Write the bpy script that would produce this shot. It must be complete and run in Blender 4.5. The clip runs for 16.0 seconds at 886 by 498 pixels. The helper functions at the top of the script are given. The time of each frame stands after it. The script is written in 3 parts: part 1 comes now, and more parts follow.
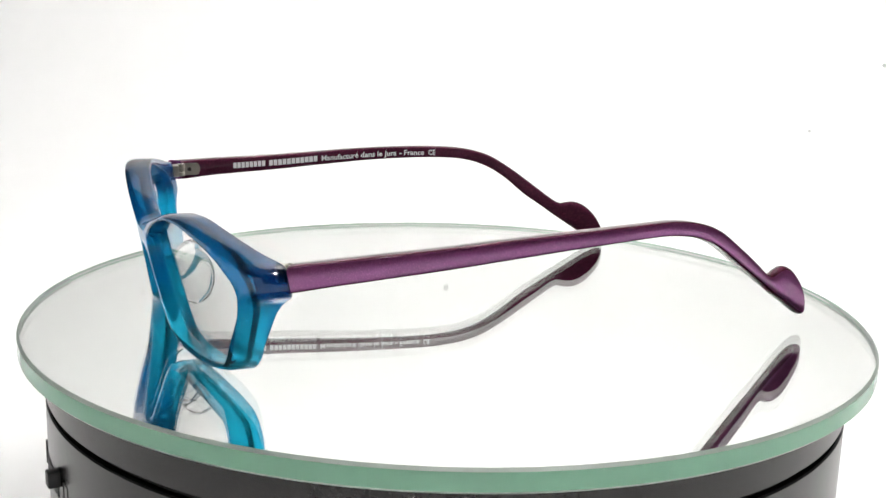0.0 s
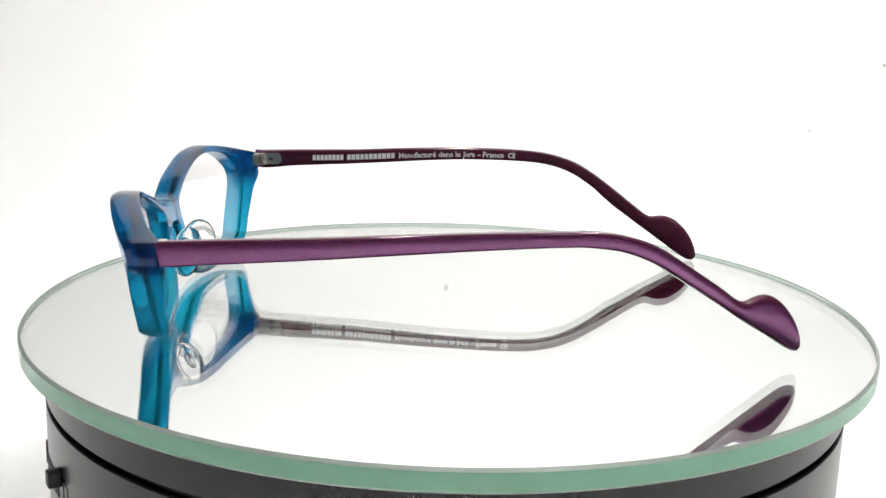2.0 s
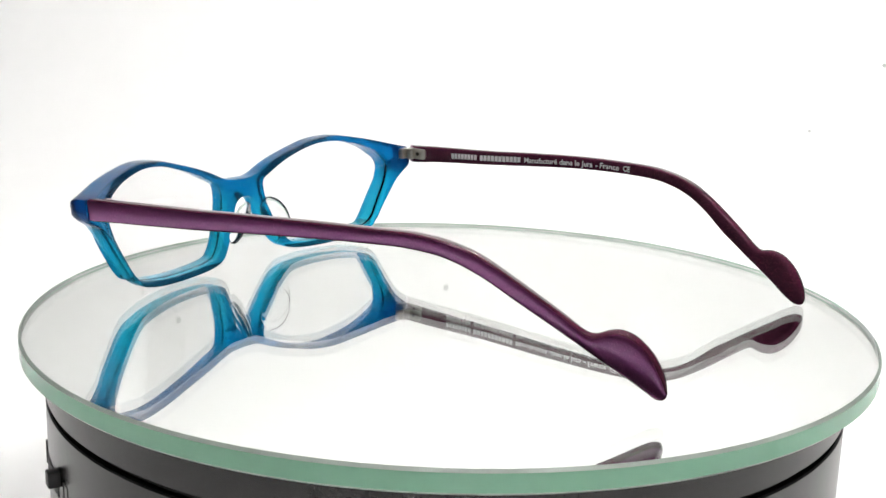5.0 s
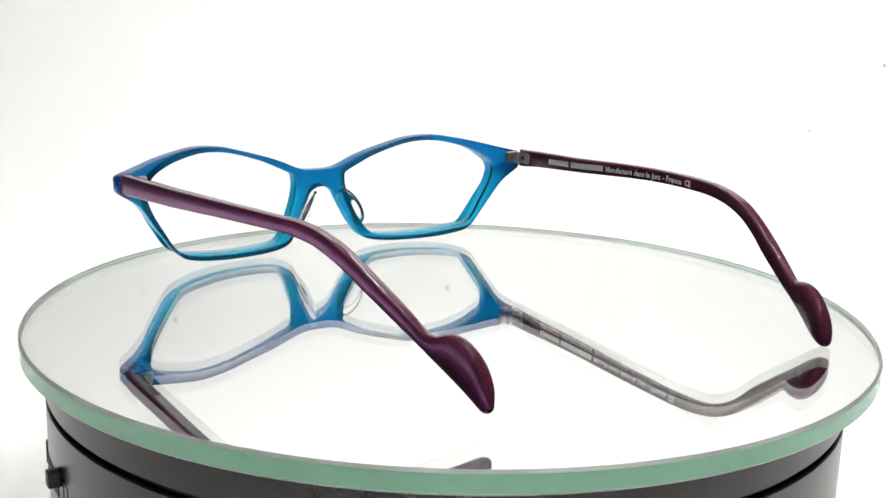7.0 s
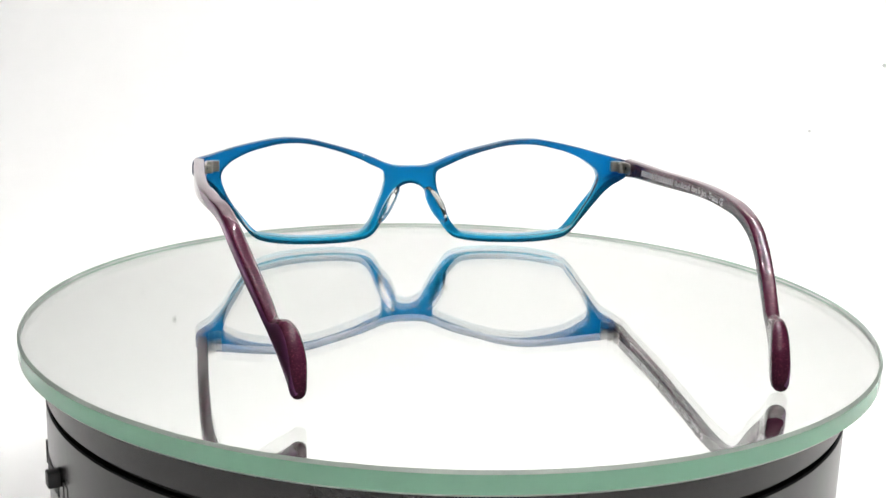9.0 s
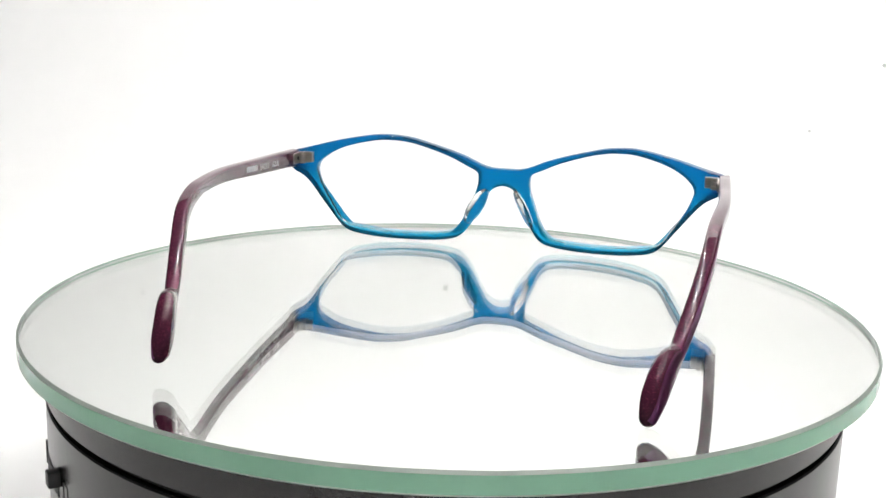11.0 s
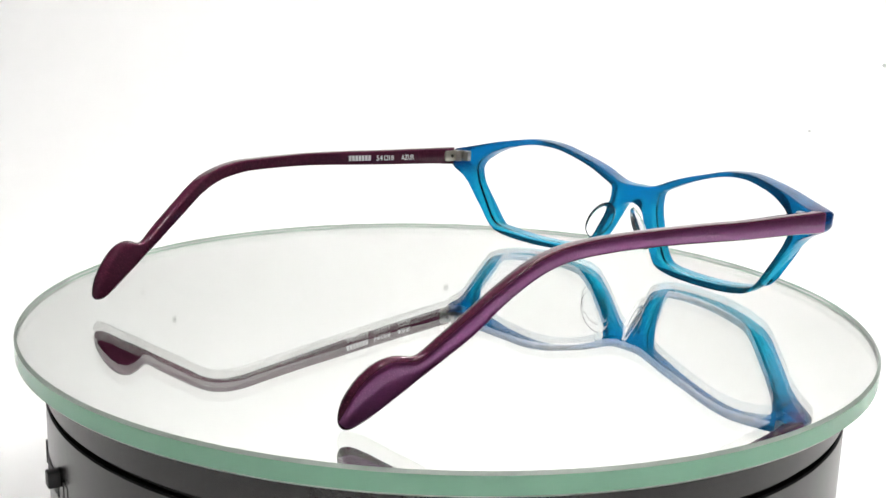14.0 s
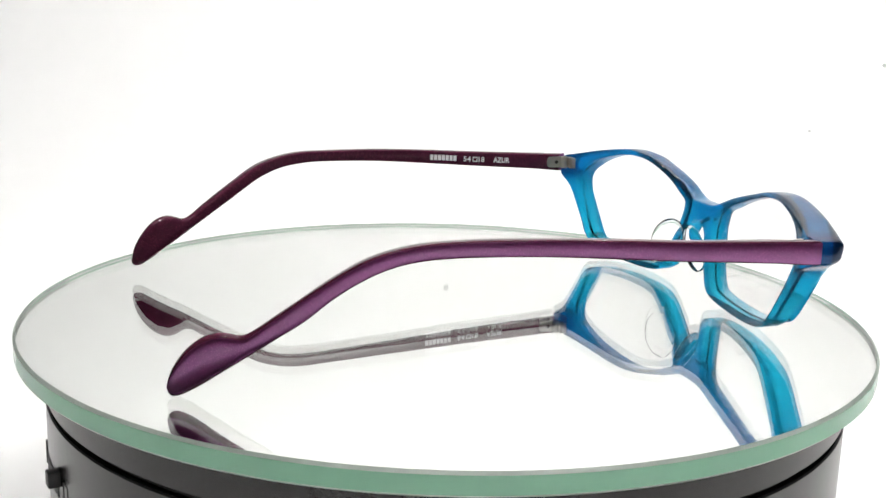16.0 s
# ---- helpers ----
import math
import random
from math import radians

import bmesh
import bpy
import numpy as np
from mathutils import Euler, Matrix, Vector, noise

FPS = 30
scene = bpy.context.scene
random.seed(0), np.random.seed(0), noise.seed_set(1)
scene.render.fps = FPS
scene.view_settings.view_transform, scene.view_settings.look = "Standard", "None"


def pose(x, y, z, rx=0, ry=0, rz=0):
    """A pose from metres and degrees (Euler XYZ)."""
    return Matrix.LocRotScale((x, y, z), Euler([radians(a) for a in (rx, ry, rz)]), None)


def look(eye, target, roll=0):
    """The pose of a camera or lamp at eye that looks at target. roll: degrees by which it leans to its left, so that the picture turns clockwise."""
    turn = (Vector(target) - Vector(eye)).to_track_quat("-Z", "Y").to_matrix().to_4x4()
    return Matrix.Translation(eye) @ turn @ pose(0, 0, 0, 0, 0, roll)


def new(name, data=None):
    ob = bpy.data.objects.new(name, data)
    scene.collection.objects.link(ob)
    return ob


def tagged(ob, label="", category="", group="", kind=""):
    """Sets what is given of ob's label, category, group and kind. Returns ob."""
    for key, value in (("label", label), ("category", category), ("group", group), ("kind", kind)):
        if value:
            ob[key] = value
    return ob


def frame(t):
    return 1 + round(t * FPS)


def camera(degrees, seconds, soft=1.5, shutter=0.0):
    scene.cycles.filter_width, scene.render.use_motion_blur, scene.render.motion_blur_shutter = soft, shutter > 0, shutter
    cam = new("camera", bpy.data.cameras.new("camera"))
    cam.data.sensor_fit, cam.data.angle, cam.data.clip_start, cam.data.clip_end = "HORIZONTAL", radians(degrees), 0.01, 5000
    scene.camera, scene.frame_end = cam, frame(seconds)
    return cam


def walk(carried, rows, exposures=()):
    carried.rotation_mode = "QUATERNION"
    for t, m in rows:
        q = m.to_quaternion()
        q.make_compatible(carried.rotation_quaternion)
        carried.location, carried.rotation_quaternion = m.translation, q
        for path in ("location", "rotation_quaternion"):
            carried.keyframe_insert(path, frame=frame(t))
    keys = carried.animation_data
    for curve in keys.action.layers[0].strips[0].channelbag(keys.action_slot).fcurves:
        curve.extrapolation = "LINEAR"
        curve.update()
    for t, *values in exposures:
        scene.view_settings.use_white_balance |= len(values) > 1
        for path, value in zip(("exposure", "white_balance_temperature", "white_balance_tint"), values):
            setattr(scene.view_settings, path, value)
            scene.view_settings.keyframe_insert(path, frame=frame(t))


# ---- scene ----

# The place: a mirror-glass disc on a small motor turntable in a white photo light tent.
# z = 0 is the tent floor, the turntable's axis stands on x = y = 0.
MM = 0.001
DISC_TOP = 0.066                      # top face of the mirror disc
AXIS_X, AXIS_Y, SEAT = 2.09, 61.85, 2.9   # the axis and the seat height in the spectacles' own millimetres


def spin(t):
    """The turntable's angle in degrees at t seconds."""
    return -11.494 * t - 2.445 * (t - 8) ** 2 / 64 + 0.745 * math.sin(t * math.pi / 8)


# ---- camera ----
cam = camera(42.21, 16.0, soft=1.5)
EYE = Vector((0, -0.305, DISC_TOP + 0.0867 - SEAT * MM))
YAW, PITCH = radians(-0.4115), radians(12.752)
AIM = EYE + Vector((math.sin(YAW) * math.cos(PITCH), math.cos(YAW) * math.cos(PITCH), -math.sin(PITCH)))
walk(cam, [(0, look(EYE, AIM, 1.714)), (16, look(EYE, AIM, 1.714))])

# ---- light ----
scene.view_settings.exposure = 0.0
world = bpy.data.worlds.new("world")
scene.world = world
world.use_nodes = True
world.node_tree.nodes["Background"].inputs[0].default_value = (0.9, 0.95, 1.0, 1)
world.node_tree.nodes["Background"].inputs[1].default_value = 0.05
LED_POWER = 2470.0


# ---- materials ----
def material(name, color, rough=0.5, metal=0.0, transmission=0.0, ior=1.5, coat=0.0, grain=0.0, scale=300.0, bump=0.0, fleck=0.0):
    m = bpy.data.materials.new(name)
    m.use_nodes = True
    nt = m.node_tree
    b = nt.nodes["Principled BSDF"]
    b.inputs["Base Color"].default_value = (*color, 1)
    b.inputs["Roughness"].default_value = rough
    b.inputs["Metallic"].default_value = metal
    b.inputs["Transmission Weight"].default_value = transmission
    b.inputs["IOR"].default_value = ior
    b.inputs["Coat Weight"].default_value = coat
    b.inputs["Coat Roughness"].default_value = 0.04
    if grain or bump or fleck:
        tc = nt.nodes.new("ShaderNodeTexCoord")
        fine = nt.nodes.new("ShaderNodeTexNoise")
        fine.inputs["Scale"].default_value, fine.inputs["Detail"].default_value = scale, 6
        broad = nt.nodes.new("ShaderNodeTexNoise")
        broad.inputs["Scale"].default_value, broad.inputs["Detail"].default_value = scale / 9, 3
        nt.links.new(tc.outputs["Object"], fine.inputs["Vector"])
        nt.links.new(tc.outputs["Object"], broad.inputs["Vector"])
        add = nt.nodes.new("ShaderNodeMath")
        add.operation = "ADD"
        nt.links.new(fine.outputs["Fac"], add.inputs[0])
        nt.links.new(broad.outputs["Fac"], add.inputs[1])
        if grain:
            ramp = nt.nodes.new("ShaderNodeMapRange")
            ramp.inputs["From Min"].default_value, ramp.inputs["From Max"].default_value = 0.6, 1.4
            ramp.inputs["To Min"].default_value, ramp.inputs["To Max"].default_value = 1 - grain, 1 + grain
            nt.links.new(add.outputs[0], ramp.inputs["Value"])
            mul = nt.nodes.new("ShaderNodeVectorMath")
            mul.operation = "SCALE"
            mul.inputs[0].default_value = color
            nt.links.new(ramp.outputs[0], mul.inputs["Scale"])
            nt.links.new(mul.outputs[0], b.inputs["Base Color"])
        if fleck:
            rr = nt.nodes.new("ShaderNodeMapRange")
            rr.inputs["From Min"].default_value, rr.inputs["From Max"].default_value = 0.7, 1.3
            rr.inputs["To Min"].default_value, rr.inputs["To Max"].default_value = max(0, rough - fleck), rough + fleck
            nt.links.new(add.outputs[0], rr.inputs["Value"])
            nt.links.new(rr.outputs[0], b.inputs["Roughness"])
        if bump:
            bp = nt.nodes.new("ShaderNodeBump")
            bp.inputs["Strength"].default_value = bump
            bp.inputs["Distance"].default_value = 0.0002
            nt.links.new(fine.outputs["Fac"], bp.inputs["Height"])
            nt.links.new(bp.outputs[0], b.inputs["Normal"])
    return m


def emitter(name, color, strength):
    m = bpy.data.materials.new(name)
    m.use_nodes = True
    b = m.node_tree.nodes["Principled BSDF"]
    b.inputs["Base Color"].default_value = (*color, 1)
    b.inputs["Emission Color"].default_value = (*color, 1)
    b.inputs["Emission Strength"].default_value = strength
    return m


def acetate(name, low, middle, high, end):
    """Clear acetate sheet, clouded from one colour at the lower rims to another along the brow; the end pieces are
    coloured darker, for the light lost in their thickness.
    """
    m = bpy.data.materials.new(name)
    m.use_nodes = True
    nt = m.node_tree
    nt.nodes.remove(nt.nodes["Principled BSDF"])
    tc = nt.nodes.new("ShaderNodeTexCoord")
    sep = nt.nodes.new("ShaderNodeSeparateXYZ")
    nt.links.new(tc.outputs["Object"], sep.inputs[0])
    cloud = nt.nodes.new("ShaderNodeTexNoise")
    cloud.inputs["Scale"].default_value, cloud.inputs["Detail"].default_value = 90, 3
    nt.links.new(tc.outputs["Object"], cloud.inputs["Vector"])
    mad = nt.nodes.new("ShaderNodeMath")
    mad.operation = "MULTIPLY_ADD"
    mad.inputs[1].default_value = 0.010
    nt.links.new(cloud.outputs["Fac"], mad.inputs[0])
    nt.links.new(sep.outputs["Z"], mad.inputs[2])
    rng = nt.nodes.new("ShaderNodeMapRange")
    rng.inputs["From Min"].default_value, rng.inputs["From Max"].default_value = 0.010, 0.036
    nt.links.new(mad.outputs[0], rng.inputs["Value"])
    ramp = nt.nodes.new("ShaderNodeValToRGB")
    e = ramp.color_ramp.elements
    e[0].position, e[0].color = 0.0, (*low, 1)
    e[1].position, e[1].color = 1.0, (*high, 1)
    e.new(0.5).color = (*middle, 1)
    nt.links.new(rng.outputs[0], ramp.inputs["Fac"])
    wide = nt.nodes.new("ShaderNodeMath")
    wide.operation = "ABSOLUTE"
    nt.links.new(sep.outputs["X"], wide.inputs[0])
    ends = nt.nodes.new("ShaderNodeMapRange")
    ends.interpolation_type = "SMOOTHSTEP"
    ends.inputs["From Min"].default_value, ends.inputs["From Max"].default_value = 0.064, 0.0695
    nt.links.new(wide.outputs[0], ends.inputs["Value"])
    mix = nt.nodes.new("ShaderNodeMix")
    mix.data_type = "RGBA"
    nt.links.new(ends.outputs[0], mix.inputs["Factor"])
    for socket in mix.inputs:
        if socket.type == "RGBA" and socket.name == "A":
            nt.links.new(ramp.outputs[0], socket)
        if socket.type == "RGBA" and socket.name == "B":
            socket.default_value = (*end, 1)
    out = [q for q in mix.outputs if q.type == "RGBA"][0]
    clear = nt.nodes.new("ShaderNodeBsdfRefraction")
    clear.inputs["IOR"].default_value, clear.inputs["Roughness"].default_value = 1.09, 0.03
    cloudy = nt.nodes.new("ShaderNodeBsdfTranslucent")
    body = nt.nodes.new("ShaderNodeMixShader")
    body.inputs[0].default_value = 0.16
    polish = nt.nodes.new("ShaderNodeBsdfGlossy")
    polish.inputs["Roughness"].default_value = 0.06
    polish.inputs["Color"].default_value = (1, 1, 1, 1)
    facing = nt.nodes.new("ShaderNodeLayerWeight")
    steep = nt.nodes.new("ShaderNodeMath")
    steep.operation = "POWER"
    steep.inputs[1].default_value = 5.0
    gloss = nt.nodes.new("ShaderNodeMath")
    gloss.operation = "MULTIPLY_ADD"
    gloss.inputs[1].default_value, gloss.inputs[2].default_value = 0.75, 0.035
    skin = nt.nodes.new("ShaderNodeMixShader")
    nt.links.new(out, clear.inputs["Color"])
    nt.links.new(out, cloudy.inputs["Color"])
    nt.links.new(clear.outputs[0], body.inputs[1])
    nt.links.new(cloudy.outputs[0], body.inputs[2])
    nt.links.new(facing.outputs["Facing"], steep.inputs[0])
    nt.links.new(steep.outputs[0], gloss.inputs[0])
    nt.links.new(gloss.outputs[0], skin.inputs[0])
    nt.links.new(body.outputs[0], skin.inputs[1])
    nt.links.new(polish.outputs[0], skin.inputs[2])
    nt.links.new(skin.outputs[0], nt.nodes["Material Output"].inputs["Surface"])
    return m

def flakes(nt, color, bright, share, scale=4600):
    """Base colour with single small flakes of a brighter one; share is the part of cells that shine."""
    tc = nt.nodes.new("ShaderNodeTexCoord")
    cells = nt.nodes.new("ShaderNodeTexVoronoi")
    cells.inputs["Scale"].default_value = scale
    nt.links.new(tc.outputs["Object"], cells.inputs["Vector"])
    sep = nt.nodes.new("ShaderNodeSeparateXYZ")
    nt.links.new(cells.outputs["Color"], sep.inputs[0])
    pick = nt.nodes.new("ShaderNodeMapRange")
    pick.inputs["From Min"].default_value, pick.inputs["From Max"].default_value = 1 - 2 * share, 1.0
    nt.links.new(sep.outputs[0], pick.inputs["Value"])
    ramp = nt.nodes.new("ShaderNodeValToRGB")
    ramp.color_ramp.elements[0].color = (*color, 1)
    ramp.color_ramp.elements[1].color = (*bright, 1)
    nt.links.new(pick.outputs[0], ramp.inputs["Fac"])
    return ramp.outputs[0]


def maroon():
    m = material("maroon_acetate", (0.07, 0.014, 0.034), rough=0.08, ior=1.48)
    nt = m.node_tree
    nt.links.new(flakes(nt, (0.064, 0.013, 0.031), (0.14, 0.028, 0.055), 0.12), nt.nodes["Principled BSDF"].inputs["Base Color"])
    return m


def pearl():
    """Dark maroon acetate under a film of purple pearl flakes, which shine when seen squarely."""
    m = material("pearl_purple_acetate", (0.06, 0.012, 0.03), rough=0.08, ior=1.48)
    nt = m.node_tree
    base = nt.nodes["Principled BSDF"]
    nt.links.new(flakes(nt, (0.080, 0.014, 0.038), (0.15, 0.03, 0.07), 0.10), base.inputs["Base Color"])
    film = nt.nodes.new("ShaderNodeBsdfPrincipled")
    nt.links.new(flakes(nt, (0.51, 0.165, 0.49), (0.60, 0.20, 0.57), 0.3), film.inputs["Base Color"])
    film.inputs["Metallic"].default_value = 1.0
    film.inputs["Specular Tint"].default_value = (0.30, 0.10, 0.22, 1)
    film.inputs["Roughness"].default_value = 0.28
    film.inputs["Coat Weight"].default_value = 0.8
    film.inputs["Coat Roughness"].default_value = 0.05
    mix = nt.nodes.new("ShaderNodeMixShader")
    mix.inputs[0].default_value = 0.37
    nt.links.new(base.outputs[0], mix.inputs[1])
    nt.links.new(film.outputs[0], mix.inputs[2])
    nt.links.new(mix.outputs[0], nt.nodes["Material Output"].inputs["Surface"])
    return m


ROOF_CLOTH = material("grey_roof_cloth", (0.16, 0.16, 0.16), rough=0.9, grain=0.05, scale=40, bump=0.1)
WHITE_CLOTH = material("white_tent_cloth", (0.84, 0.84, 0.835), rough=0.9, grain=0.015, scale=40, bump=0.1)
ROOM_GREY = material("dim_room_paint", (0.30, 0.30, 0.30), rough=0.9, grain=0.08, scale=8)
BLACK = material("black_satin_plastic", (0.014, 0.0125, 0.012), rough=0.27, ior=1.48, grain=0.2, scale=900, bump=0.02)
GROOVE = material("black_groove", (0.006, 0.006, 0.006), rough=0.6)
KNOB = material("black_knob_plastic", (0.012, 0.012, 0.013), rough=0.45, grain=0.2, scale=900)
GLASS = material("float_glass", (0.95, 0.966, 0.948), rough=0.0, transmission=1.0, ior=1.52)
SILVER = material("mirror_silvering", (0.965, 0.97, 0.965), rough=0.0, metal=1.0)
EDGE = material("green_glass_edge", (0.44, 0.92, 0.63), rough=0.2, transmission=0.42, ior=1.52, grain=0.05, scale=120)
CHAMFER = material("green_glass_chamfer", (0.52, 0.61, 0.54), rough=0.35, transmission=0.5, ior=1.52)
# one layered sheet: light's path through it is put into the colours, blue for broad faces, turquoise for sawn edges
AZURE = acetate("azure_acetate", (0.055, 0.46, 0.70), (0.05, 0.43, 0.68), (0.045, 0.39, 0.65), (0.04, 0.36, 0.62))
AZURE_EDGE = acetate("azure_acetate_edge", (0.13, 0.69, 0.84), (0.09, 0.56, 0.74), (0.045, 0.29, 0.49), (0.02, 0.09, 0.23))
PURPLE = pearl()
MAROON = maroon()
CLEAR = material("clear_silicone", (0.985, 0.99, 0.99), rough=0.02, transmission=1.0, ior=1.18)
LENS = material("clear_demo_lens", (0.995, 0.998, 0.998), rough=0.0, transmission=1.0, ior=1.40)
STEEL = material("hinge_steel", (0.62, 0.59, 0.53), rough=0.3, metal=1.0, grain=0.06, scale=900)
SCREW = material("dark_screw", (0.10, 0.09, 0.08), rough=0.4, metal=1.0)
INK = material("white_foil_print", (0.85, 0.84, 0.86), rough=0.35)
DUST = material("grey_dust", (0.5, 0.51, 0.5), rough=0.95, grain=0.3, scale=2000)
LED_WHITE = emitter("led_chip", (1.0, 0.985, 0.97), LED_POWER)
ALU = material("brushed_aluminium", (0.7, 0.7, 0.7), rough=0.35, metal=1.0, grain=0.1, scale=300)


# ---- building helpers ----
def part(name, bm, mats, parent=None, label="", smooth=35):
    me = bpy.data.meshes.new(name)
    if isinstance(bm, bmesh.types.BMesh):
        bmesh.ops.recalc_face_normals(bm, faces=bm.faces)
        if bm.calc_volume(signed=True) < 0:
            bmesh.ops.reverse_faces(bm, faces=bm.faces)
        bm.to_mesh(me)
        bm.free()
    else:
        me = bm
        me.name = name
    for m in (mats if isinstance(mats, (list, tuple)) else [mats]):
        me.materials.append(m)
    if smooth:
        me.polygons.foreach_set("use_smooth", [True] * len(me.polygons))
        me.set_sharp_from_angle(angle=radians(smooth))
    ob = new(name, me)
    if parent:
        ob.parent = parent
    if label:
        tagged(ob, label)
    return ob


def thing(name, label, category, group="", kind="", at=(0, 0, 0)):
    ob = new(name)
    ob.empty_display_size = 0.02
    ob.location = at
    return tagged(ob, label, category, group, kind)


def box(bm, lo, hi, bevel=0.0, mat=0):
    made = bmesh.ops.create_cube(bm, size=1)["verts"]
    for v in made:
        v.co = Vector([lo[i] + (v.co[i] + 0.5) * (hi[i] - lo[i]) for i in range(3)])
    fs = {f for v in made for f in v.link_faces}
    for f in fs:
        f.material_index = mat
    if bevel:
        es = list({e for v in made for e in v.link_edges})
        bmesh.ops.bevel(bm, geom=es, offset=bevel, segments=2, affect="EDGES", profile=0.5)


def lathe(bm, profile, segments=96, centre=(0, 0), mats=None, closed=False):
    """Turns (radius, z) pairs round the vertical; mats gives each strip's material."""
    rings = []
    for r, z in profile:
        if r < 1e-7:
            rings.append([bm.verts.new((*centre, z))])
        else:
            rings.append([bm.verts.new((centre[0] + r * math.cos(2 * math.pi * k / segments), centre[1] + r * math.sin(2 * math.pi * k / segments), z)) for k in range(segments)])
    for i, (a, b) in enumerate(zip(rings, rings[1:])):
        for k in range(segments):
            j = (k + 1) % segments
            if len(a) == 1:
                f = bm.faces.new((a[0], b[k], b[j]))
            elif len(b) == 1:
                f = bm.faces.new((a[k], b[0], a[j]))
            else:
                f = bm.faces.new((a[k], b[k], b[j], a[j]))
            f.material_index = mats[i] if mats else 0


def spline(points, n, closed=False):
    """Catmull-Rom through points, n samples a span."""
    out, m = [], len(points)
    spans = m if closed else m - 1
    for i in range(spans):
        if closed:
            p = [Vector(points[(i + k - 1) % m]) for k in range(4)]
        else:
            p = [Vector(points[min(max(i + k - 1, 0), m - 1)]) for k in range(4)]
        for s in range(n):
            t = s / n
            out.append(0.5 * (2 * p[1] + (p[2] - p[0]) * t + (2 * p[0] - 5 * p[1] + 4 * p[2] - p[3]) * t * t + (3 * p[1] - 3 * p[2] + p[3] - p[0]) * t ** 3))
    if not closed:
        out.append(Vector(points[-1]))
    return out


def curve_mesh(loops, extrude, bevel, res=2):
    """A flat plate with holes from closed loops of (x, y), rounded along its edges."""
    cu = bpy.data.curves.new("outline", "CURVE")
    cu.dimensions, cu.fill_mode = "2D", "BOTH"
    cu.extrude, cu.bevel_depth, cu.bevel_resolution, cu.offset = extrude - bevel, bevel, res, -bevel
    for loop in loops:
        s = cu.splines.new("POLY")
        s.points.add(len(loop) - 1)
        for q, c in zip(s.points, loop):
            q.co = (c[0], c[1], 0, 1)
        s.use_cyclic_u = True
    ob = new("outline", cu)
    me = bpy.data.meshes.new_from_object(ob.evaluated_get(bpy.context.evaluated_depsgraph_get()))
    bpy.data.objects.remove(ob)
    bpy.data.curves.remove(cu)
    return me


def text_mesh(text, width, height):
    """Letters stretched to a width and cap height, lying in the xy plane from the origin."""
    cu = bpy.data.curves.new("letters", "FONT")
    cu.body, cu.size = text, 1.0
    cu.extrude, cu.resolution_u, cu.offset = 0.0, 2, 0.02
    ob = new("letters", cu)
    me = bpy.data.meshes.new_from_object(ob.evaluated_get(bpy.context.evaluated_depsgraph_get()))
    bpy.data.objects.remove(ob)
    bpy.data.curves.remove(cu)
    xs, ys = [v.co.x for v in me.vertices], [v.co.y for v in me.vertices]
    sx, sy = width / (max(xs) - min(xs)), height / 0.73
    x0 = min(xs)
    for v in me.vertices:
        v.co = ((v.co.x - x0) * sx, v.co.y * sy, 0)
    return me


def curve_at(table, y):
    """Smooth value of a (y, value) table at y."""
    ys, vs = [r[0] for r in table], [r[1] for r in table]
    if y <= ys[0]:
        return vs[0]
    if y >= ys[-1]:
        return vs[-1]
    i = max(k for k in range(len(ys) - 1) if ys[k] <= y)
    h = ys[i + 1] - ys[i]
    t = (y - ys[i]) / h

    def slope(k):
        if k == 0 or k == len(ys) - 1:
            return 0.0
        return (vs[k + 1] - vs[k - 1]) / (ys[k + 1] - ys[k - 1])
    a, b = slope(i) * h, slope(i + 1) * h
    return (2 * t ** 3 - 3 * t * t + 1) * vs[i] + (t ** 3 - 2 * t * t + t) * a + (3 * t * t - 2 * t ** 3) * vs[i + 1] + (t ** 3 - t * t) * b


# ---- the tent and the room round it ----
def build_sweep():
    """Floor and back of the tent in one white sheet with a wide curve between them."""
    bm = bmesh.new()
    prof = [(-1.10, 0.0), (0.40, 0.0)]
    prof += [(0.40 + 0.25 * math.sin(a), 0.25 - 0.25 * math.cos(a)) for a in (math.pi / 2 * k / 16 for k in range(1, 17))]
    prof += [(0.65, 0.80)]
    under = [(-1.10, -0.003), (0.40, -0.003)]
    under += [(0.40 + 0.253 * math.sin(a), 0.25 - 0.253 * math.cos(a)) for a in (math.pi / 2 * k / 16 for k in range(1, 17))]
    under += [(0.653, 0.80)]
    rows = [[bm.verts.new((x, y, z)) for x in (-0.52, 0.52)] for y, z in prof + under[::-1]]
    for a, b in zip(rows, rows[1:] + rows[:1]):
        bm.faces.new((a[0], a[1], b[1], b[0]))
    n = len(prof)
    for side in (0, 1):
        for k in range(n - 1):
            bm.faces.new((rows[k][side], rows[k + 1][side], rows[2 * n - 2 - k][side], rows[2 * n - 1 - k][side]))
    return tagged(part("backdrop", bm, WHITE_CLOTH), "seamless white backdrop sheet sweeping up behind the turntable", "backdrop", kind="structure")


def build_tent():
    for name, lo, hi in (("ceiling", (-0.53, -0.50, 0.802), (0.53, 0.66, 0.81)),):
        bm = bmesh.new()
        box(bm, lo, hi)
        tagged(part(name, bm, ROOF_CLOTH, smooth=0), "grey cloth roof panel of the photo tent", "tent panel", kind="structure")


